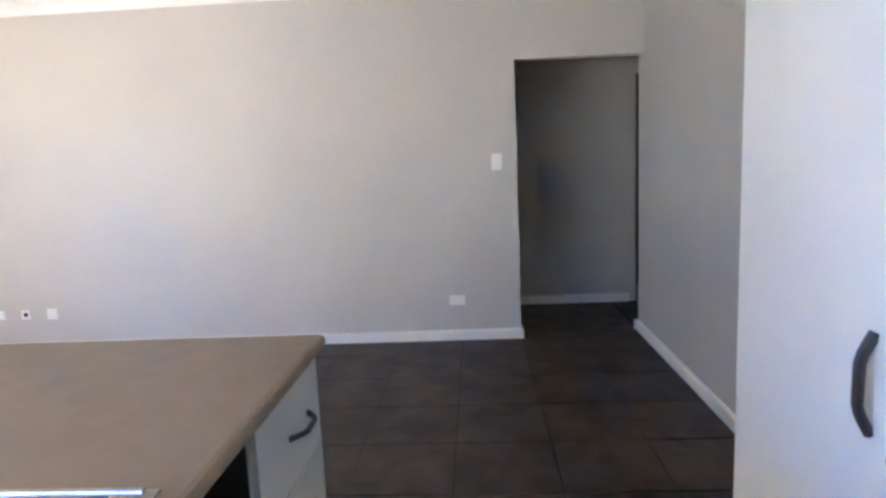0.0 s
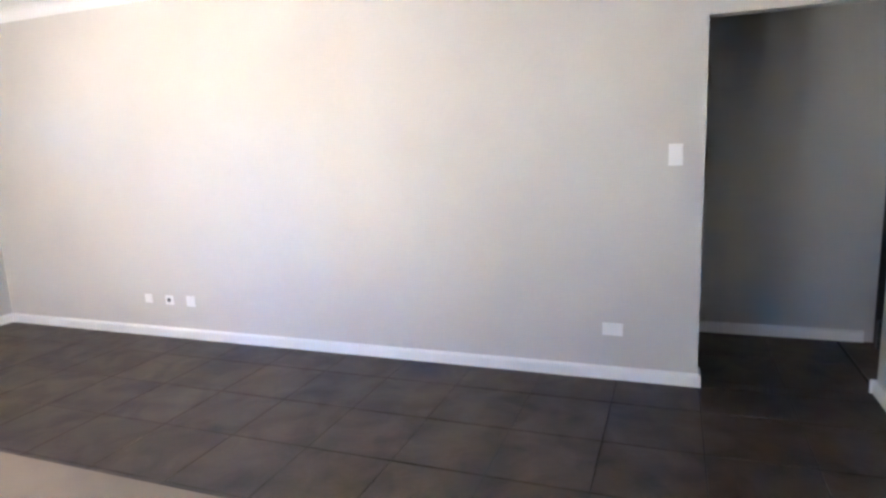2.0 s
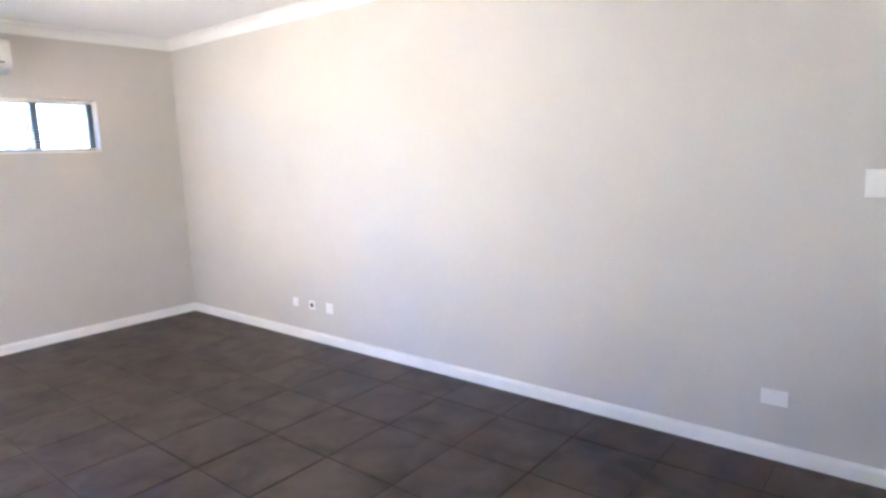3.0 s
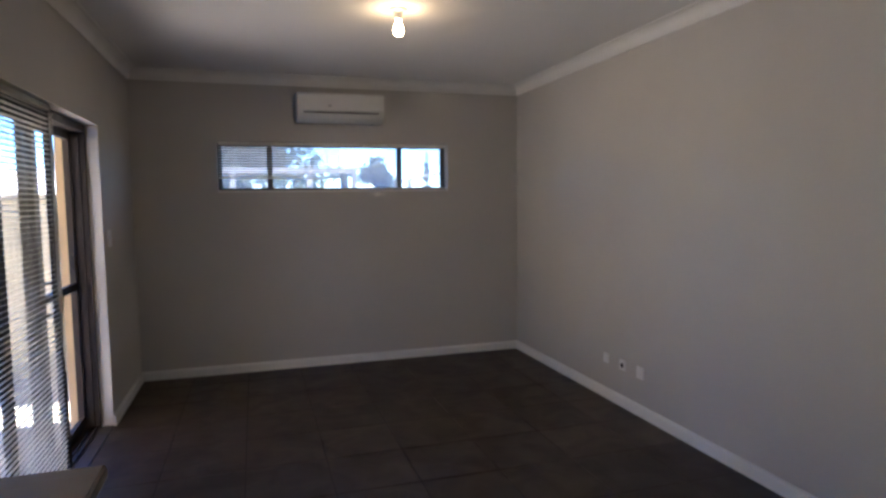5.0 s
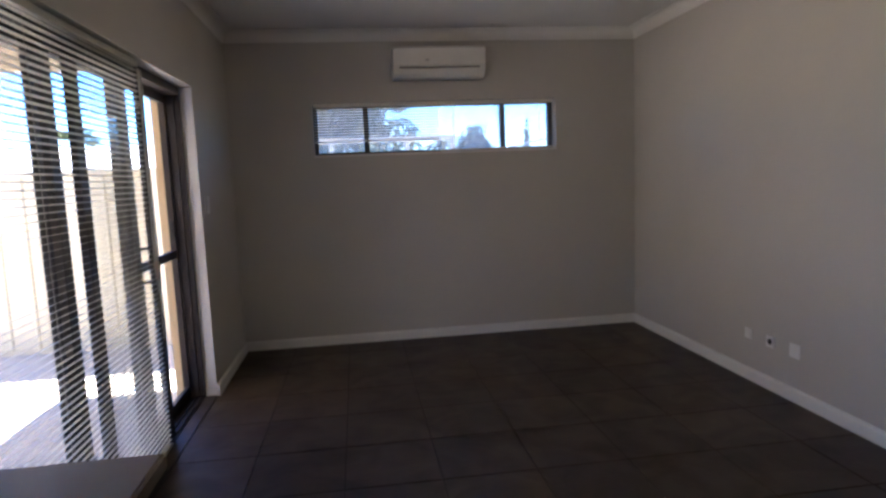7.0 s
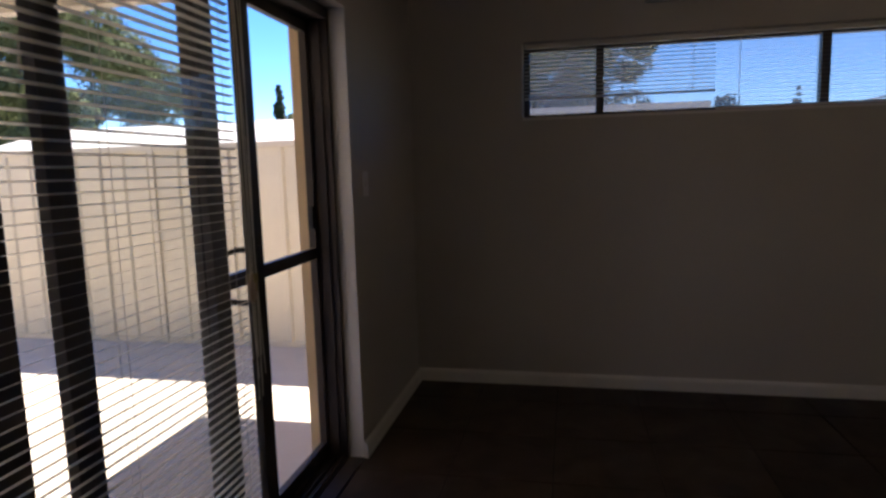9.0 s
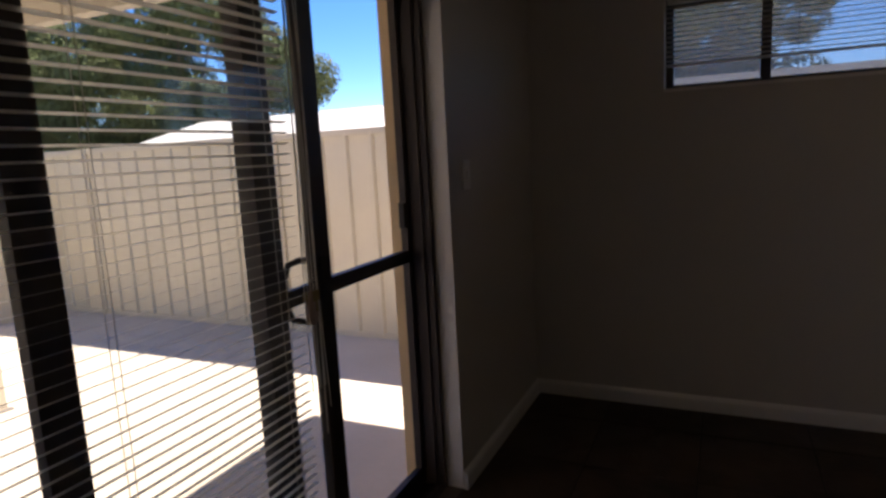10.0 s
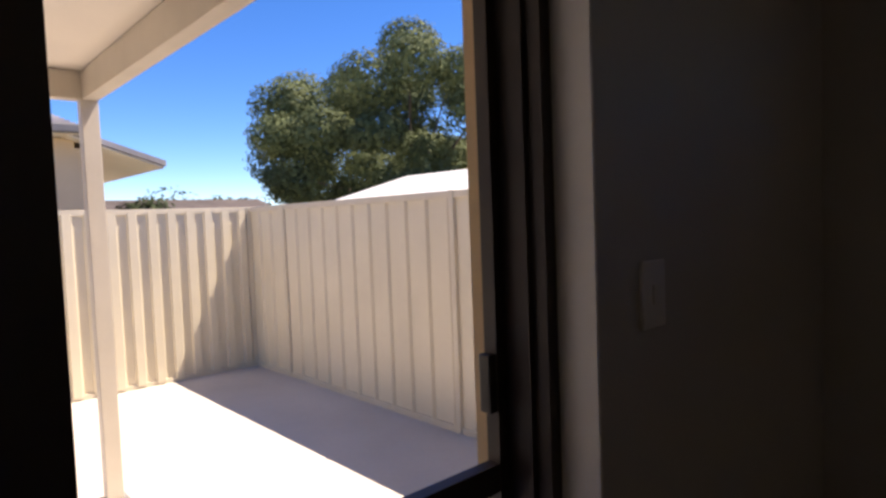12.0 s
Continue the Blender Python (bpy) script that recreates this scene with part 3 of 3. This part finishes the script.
def fence(name, p0, p1, posts, pitch, deep, flat, label):
    """A steel fence from p0 to p1; posts: distances from p0."""
    p0, p1 = Vector(p0), Vector(p1)
    L = (p1 - p0).length
    f = thing(name, p0, label, "fence", kind="")
    f.rotation_euler = (0, 0, math.atan2(p1.y - p0.y, p1.x - p0.x))
    H = 1.79
    ends = [0] + list(posts) + [L]
    for a, b in zip(ends, ends[1:]):
        bm = sheet(b - a - .05, H - .06, pitch, deep, flat)
        bmesh.ops.translate(bm, verts=bm.verts, vec=(a + .025, 0, .03))
        part("sheet", bm, M_fence, f)
        part("top_rail", boxes((a + .025, b - .025, -.02, .02, H - .055, H), bev=.004), M_fpost, f)
        part("bottom_rail", boxes((a + .025, b - .025, -.018, .018, .0, .05), bev=.004), M_fpost, f)
    for a in ends:
        part("post", boxes((a - .024, a + .024, -.028, .028, 0, H + .004), bev=.005), M_fpost, f)
    return f


FX, FY = -6.0, 6.317
fence("fence", (FX, FY, G), (7.0, FY, G), [.79, 3.32, 5.85, 8.38, 10.91], .26, .022, .80, "cream steel sheet fence along the narrow side yard")
fence("fence", (FX, -3.0, G), (FX, FY - .03, G), [1.8, 4.2, 6.6], .185, .032, .46, "cream ribbed steel fence at the end of the patio")

# patio roof
pt = thing("patio_roof", (0, 0, 0), "cream patio roof on a steel post beside the house", "patio roof")
part("post", boxes((-3.48, -3.39, 4.13, 4.22, G, 2.16), bev=.004), M_beam, pt)
part("post_foot", boxes((-3.505, -3.365, 4.105, 4.245, G, G + .012)), M_gutter, pt)
part("edge_beam", boxes((-3.40, -.26, 4.14, 4.22, 2.16, 2.32), bev=.004), M_beam, pt)
part("front_beam", boxes((-3.49, -3.40, 1.5, 4.22, 2.163, 2.32), bev=.004), M_beam, pt)
part("roof_sheet", boxes((-3.515, -.26, 1.45, 4.23, 2.325, 2.38)), M_soff, pt)
for k in range(1, 3):
    y = 1.42 + k * .95
    part("joint_strip", boxes((-3.39, -.265, y - .012, y + .012, 2.318, 2.325)), M_beam, pt)

# eave of this house
ev = thing("house_eave", (0, 0, 0), "cream boxed eave of the house over the side yard", "eave")
part("soffit", boxes((-.82, 4.2, N + .253, 6.10, 2.40, 2.42), (-.82, -.258, 4.24, N + .253, 2.40, 2.42)), M_soff, ev)
part("fascia", boxes((-.84, 4.2, 6.10, 6.12, 2.37, 2.55), (-.84, -.82, 4.24, 6.10, 2.37, 2.55)), M_beam, ev)
part("roof", boxes((-.82, 4.2, N + .253, 6.10, 2.52, 2.55), (-.82, -.258, 4.24, N + .253, 2.52, 2.55), (-.258, PX + .2, -3.4, N + .25, 2.77, 2.83)), M_rtile, ev)

# garden shed with a white roof behind the fence
sh = thing("garden_shed", (-5.25, 6.8, G + .02), "low shed with a white sheet roof behind the fence", "shed")
part("wall", boxes((.1, 4.4, .1, 2.3, 0, 1.75)), M_fence, sh)
part("roof", extrude_profile([(0, 1.74), (1.2, 2.06), (2.4, 1.74), (2.4, 1.77), (1.2, 2.095), (0, 1.77)], 0, 0, 4.6), M_white, sh)
part("gutter", boxes((0, 4.6, -.06, 0, 1.72, 1.78)), M_white, sh)

# white pergola frame beyond the fence, seen through the high window
pg = thing("pergola", (0, 9, G), "white painted pergola frame beyond the fence", "pergola")
part("beam", boxes((-2.0, 2.5, -.04, .04, 2.12, 2.20)), M_white, pg)
for x in (-1.2, .68, 1.78, 2.46):
    part("post", boxes((x - .035, x + .035, -.035, .035, 0, 2.12)), M_white, pg)

cp = thing("carport", (4.2, 12.6, G), "white sheet carport roof in the distance", "carport")
part("roof", extrude_profile([(0, 2.12), (1.9, 2.50), (1.9, 2.54), (0, 2.16)], 1, 0, 1.6), M_white, cp)
for x, h in ((.06, 2.12), (1.8, 2.47)):
    for y in (.06, 1.5):
        part("post", boxes((x - .04, x + .04, y - .04, y + .04, 0, h)), M_white, cp)

# neighbouring house
nh = thing("neighbour_house", (0, 0, 0), "cream rendered house with a grey tiled roof behind the fence", "house")
part("wall", boxes((-14, -9.3, -6, 5.32, G, 2.72), (-12.3, -9.303, 5.3, 5.6, G, 2.584)), M_nwall, nh)
part("gutter", boxes((-8.95, -8.85, -6.4, 5.35, 2.74, 2.86), bev=.02), M_gutter, nh)
part("soffit", boxes((-9.3, -8.95, -6.4, 5.35, 2.73, 2.75)), M_soff, nh)
rt = part("roof", extrude_profile([(-8.95, 2.83), (-11.6, 3.45), (-14.3, 2.83), (-14.3, 2.78), (-11.6, 3.39), (-8.95, 2.78)], 1, -6.4, 5.35), M_rtile, nh)
for k in range(8):
    u, v = k / 8, (k + 1) / 8
    part("tile_course", extrude_profile([(-8.95 - 2.65 * u + .02, 2.832 + .62 * u), (-8.95 - 2.65 * v, 2.832 + .62 * v), (-8.95 - 2.65 * v, 2.836 + .62 * v), (-8.95 - 2.65 * u + .02, 2.862 + .62 * u)], 1, -6.4, 5.35), M_rtile, rt)
lt = part("side_roof", extrude_profile([(5.2, 2.83), (6.45, 2.42), (6.45, 2.34), (5.2, 2.75)], 0, -12.5, -9.0), M_rtile, nh)
part("side_soffit", extrude_profile([(5.2, 2.745), (6.43, 2.335), (6.43, 2.31), (5.2, 2.72)], 0, -12.4, -9.05), M_soff, nh)
wd = part("window", boxes((-9.3, -9.27, 3.3, 4.45, 1.2, 2.15)), M_alu2, nh)
pg2 = part("pane", boxes((-9.268, -9.262, 3.36, 4.39, 1.26, 2.09)), M_black, wd)

fh = thing("distant_house", (-20, 0, G), "low grey roofed house in the distance", "house")
part("wall", boxes((-3.2, 0, 7.9, 13.6, 0, 2.0)), M_nwall, fh)
part("roof", extrude_profile([(.35, 2.02), (-1.6, 2.56), (-3.5, 2.02), (-3.5, 1.95), (-1.6, 2.48), (.35, 1.95)], 1, 7.5, 14.0), M_broof, fh)

# ---- plants ----
def leaves(rng, clumps, per, size):
    """Leaf clumps: rows of (centre, radius); small pointed leaves all over each, facing every way."""
    vs, fs = [], []
    for c, r in clumps:
        for _ in range(per):
            d = Vector((rng.gauss(0, 1), rng.gauss(0, 1), rng.gauss(0, 1))).normalized()
            p = Vector(c) + Vector((d.x, d.y, d.z * .78)) * r * (rng.random() ** .16) * rng.uniform(.86, 1.05)
            a = Vector((rng.gauss(0, 1), rng.gauss(0, 1), rng.gauss(0, .8))).normalized()
            n = (d + Vector((rng.gauss(0, .27), rng.gauss(0, .27), rng.gauss(0.1, .27)))).normalized()
            b = a.cross(n)
            if b.length < .05:
                continue
            b.normalize()
            a = n.cross(b)
            s = size * rng.uniform(.6, 1.4)
            i = len(vs)
            vs += [p - a * s, p + b * s * .45, p + a * s, p - b * s * .45]
            fs.append((i, i + 1, i + 2, i + 3))
    me = bpy.data.meshes.new("leaves")
    me.from_pydata([tuple(v) for v in vs], [], fs)
    return me


def tree(name, loc, trunk_h, height, rad, seed, label, material, nclump=60, per=130, size=.10, tuft=(.15, .34)):
    rng = random.Random(seed)
    t = thing(name, loc, label, "tree", "trees and shrubs beyond the fence")
    bm = bmesh.new()
    lean = Vector((rng.uniform(-.1, .1), rng.uniform(-.1, .1), 0))
    tube(bm, [Vector((0, 0, 0)) + lean * k + Vector((0, 0, trunk_h * 1.4 * k / 5)) for k in range(6)], [.20 * height / 6 * (1 - .11 * k) for k in range(6)], 9)
    cz = (trunk_h + height) / 2
    hz = (height - trunk_h) / 2
    clumps = []
    for k in range(nclump):
        while True:
            q = Vector((rng.uniform(-1, 1), rng.uniform(-1, 1), rng.uniform(-1, 1)))
            if .5 < q.length < 1.0:
                break
        q *= rng.uniform(.82, 1.03)
        c = Vector((q.x * rad, q.y * rad, cz + q.z * hz * .9))
        r = max(rad, .09 * height) * rng.uniform(*tuft) if rad > .6 else rad * rng.uniform(.5, .8)
        if name == "cypress":          # conifers taper to a point
            k2 = 1 - .85 * max(0.0, (c.z - trunk_h) / (height - trunk_h))
            c.x, c.y, r = c.x * k2, c.y * k2, r * max(.2, k2)
        clumps.append((c, r))
    for c, r in clumps[:14]:
        a = Vector((0, 0, trunk_h * rng.uniform(.75, 1.35)))
        m = (a + c) / 2 + Vector((0, 0, .15 * rad))
        tube(bm, [a, m, c], [.06 * height / 6, .035 * height / 6, .012 * height / 6], 6)
    part("trunk", bm, M_bark, t)
    me = leaves(rng, clumps, per, size)
    me.materials.append(material)
    cr = new("crown", me)
    cr.parent = t
    return t


tree("tree", (-9.5, 11.6, G - .03), 1.1, 5.4, 3.25, 3, "broad leafy olive green tree behind the white shed roof", M_leaf, 74, 1900, .046, (.13, .25))
tree("tree", (-.15, 15.5, G - .03), 1.0, 6.2, 2.9, 5, "tall leafy tree beyond the fence", M_leaf, 120, 600, .055, (.10, .24))
tree("cypress", (-8.0, 19.7, G - .03), .5, 4.75, .36, 7, "narrow dark cypress in the distance", M_leafd, 190, 70, .06)
tree("shrub", (-7.15, 19.7, G - .03), .4, 4.2, .75, 8, "dull green shrub in the distance", M_leaf, 26, 90, .09)
tree("tree", (3.87, 14.1, G - .03), 1.2, 3.0, .36, 9, "small round tree beyond the fence", M_leafd, 24, 90, .06)
tree("cypress", (5.0, 13.9, G - .03), .3, 3.05, .2, 10, "thin dark conifer beyond the fence", M_leafd, 70, 60, .04)
tree("shrub", (1.9, 12.5, G - .03), .3, 2.6, 1.0, 11, "bushy shrub beyond the fence", M_leaf, 24, 90, .07)
tree("shrub", (.35, 11.2, G - .03), .3, 2.5, .9, 14, "bushy shrub beyond the fence", M_leaf, 26, 110, .07)
tree("shrub", (4.6, 12.9, G - .03), .3, 1.95, .7, 12, "low shrub beyond the fence", M_leaf, 18, 80, .07)
tree("palm_shrub", (-10.2, 6.6, G - .03), .9, 2.3, .45, 13, "ragged dark shrub against the neighbouring house", M_leafd, 20, 160, .05)
def palm(loc, trunk_h, spread, seed, label):
    rng = random.Random(seed)
    t = thing("palm", loc, label, "tree", "trees and shrubs beyond the fence")
    part("trunk", tube(bmesh.new(), [(0, 0, trunk_h * k / 4) for k in range(5)], [.12, .1, .09, .09, .1], 8), M_bark, t)
    for k in range(16):
        a, up = 2 * math.pi * k / 16 + rng.uniform(-.15, .15), rng.uniform(.3, 1.1)
        bm = bmesh.new()
        rows = []
        for j in range(6):
            u = j / 5
            p = Vector((math.cos(a) * spread * u, math.sin(a) * spread * u, trunk_h + spread * (up * u - .75 * u * u)))
            w = .085 * (1 - u) * (.4 + u * 2.2) + .006
            side = Vector((-math.sin(a), math.cos(a), 0)) * w
            rows.append([bm.verts.new(p - side - Vector((0, 0, w * .5))), bm.verts.new(p), bm.verts.new(p + side - Vector((0, 0, w * .5)))])
        for q0, q1 in zip(rows, rows[1:]):
            bm.faces.new((q0[0], q0[1], q1[1], q1[0]))
            bm.faces.new((q0[1], q0[2], q1[2], q1[1]))
        part("frond", bm, M_leafd, t)


palm((3.1, 14.6, G - .03), 2.35, .6, 31, "spiky green palm beyond the fence")
rng = random.Random(21)
far = []
for k in range(150):
    a = radians(20 + k * .75)
    d = rng.uniform(52, 75)
    far.append(((-math.sin(a) * d, math.cos(a) * d, rng.uniform(.8, 3.2)), rng.uniform(1.2, 2.6)))
me = leaves(rng, far, 260, .2)
me.materials.append(M_leafd)
tagged(new("far_trees", me), "low line of trees on the horizon", "trees", kind="stuff")

# ---- floor tiles ----
fl = thing("floor", (0, 0, 0), "dark brown slate-look floor tiles with narrow joints", "floor", kind="structure")
P = .455
J = .0027
shared = {}


def tile(x0, x1, y0, y1):
    x0, x1, y0, y1 = x0 + J, x1 - J, y0 + J, y1 - J
    if x1 - x0 < .012 or y1 - y0 < .012:
        return
    key = (round(x1 - x0, 4), round(y1 - y0, 4))
    if key not in shared:
        bm = boxes((-key[0] / 2, key[0] / 2, -key[1] / 2, key[1] / 2, -.012, 0))
        es = [e for e in bm.edges if all(v.co.z > -.001 for v in e.verts)]
        bmesh.ops.bevel(bm, geom=es, offset=.0014, segments=1, affect="EDGES")
        shared[key] = mesh_of("tile", bm, M_tile)
    piece("tile", shared[key], fl, ((x0 + x1) / 2, (y0 + y1) / 2, 0))


def tiled(ax, bx, ay, by):
    i0, i1 = math.floor((ax - 2.69) / P), math.ceil((bx - 2.69) / P)
    j0, j1 = math.floor((ay - 1.235) / P), math.ceil((by - 1.235) / P)
    for i in range(i0, i1):
        for j in range(j0, j1):
            tile(max(ax, 2.69 + i * P), min(bx, 2.69 + (i + 1) * P), max(ay, 1.235 + j * P), min(by, 1.235 + (j + 1) * P))


tiled(0, W, S, N)
tiled(KX, 0, S, 1.22)
tiled(W, PX, S, -.576)
tiled(W + .11, PX, -.576, 1.4)
tiled(3.627, PX, -3.2, S)
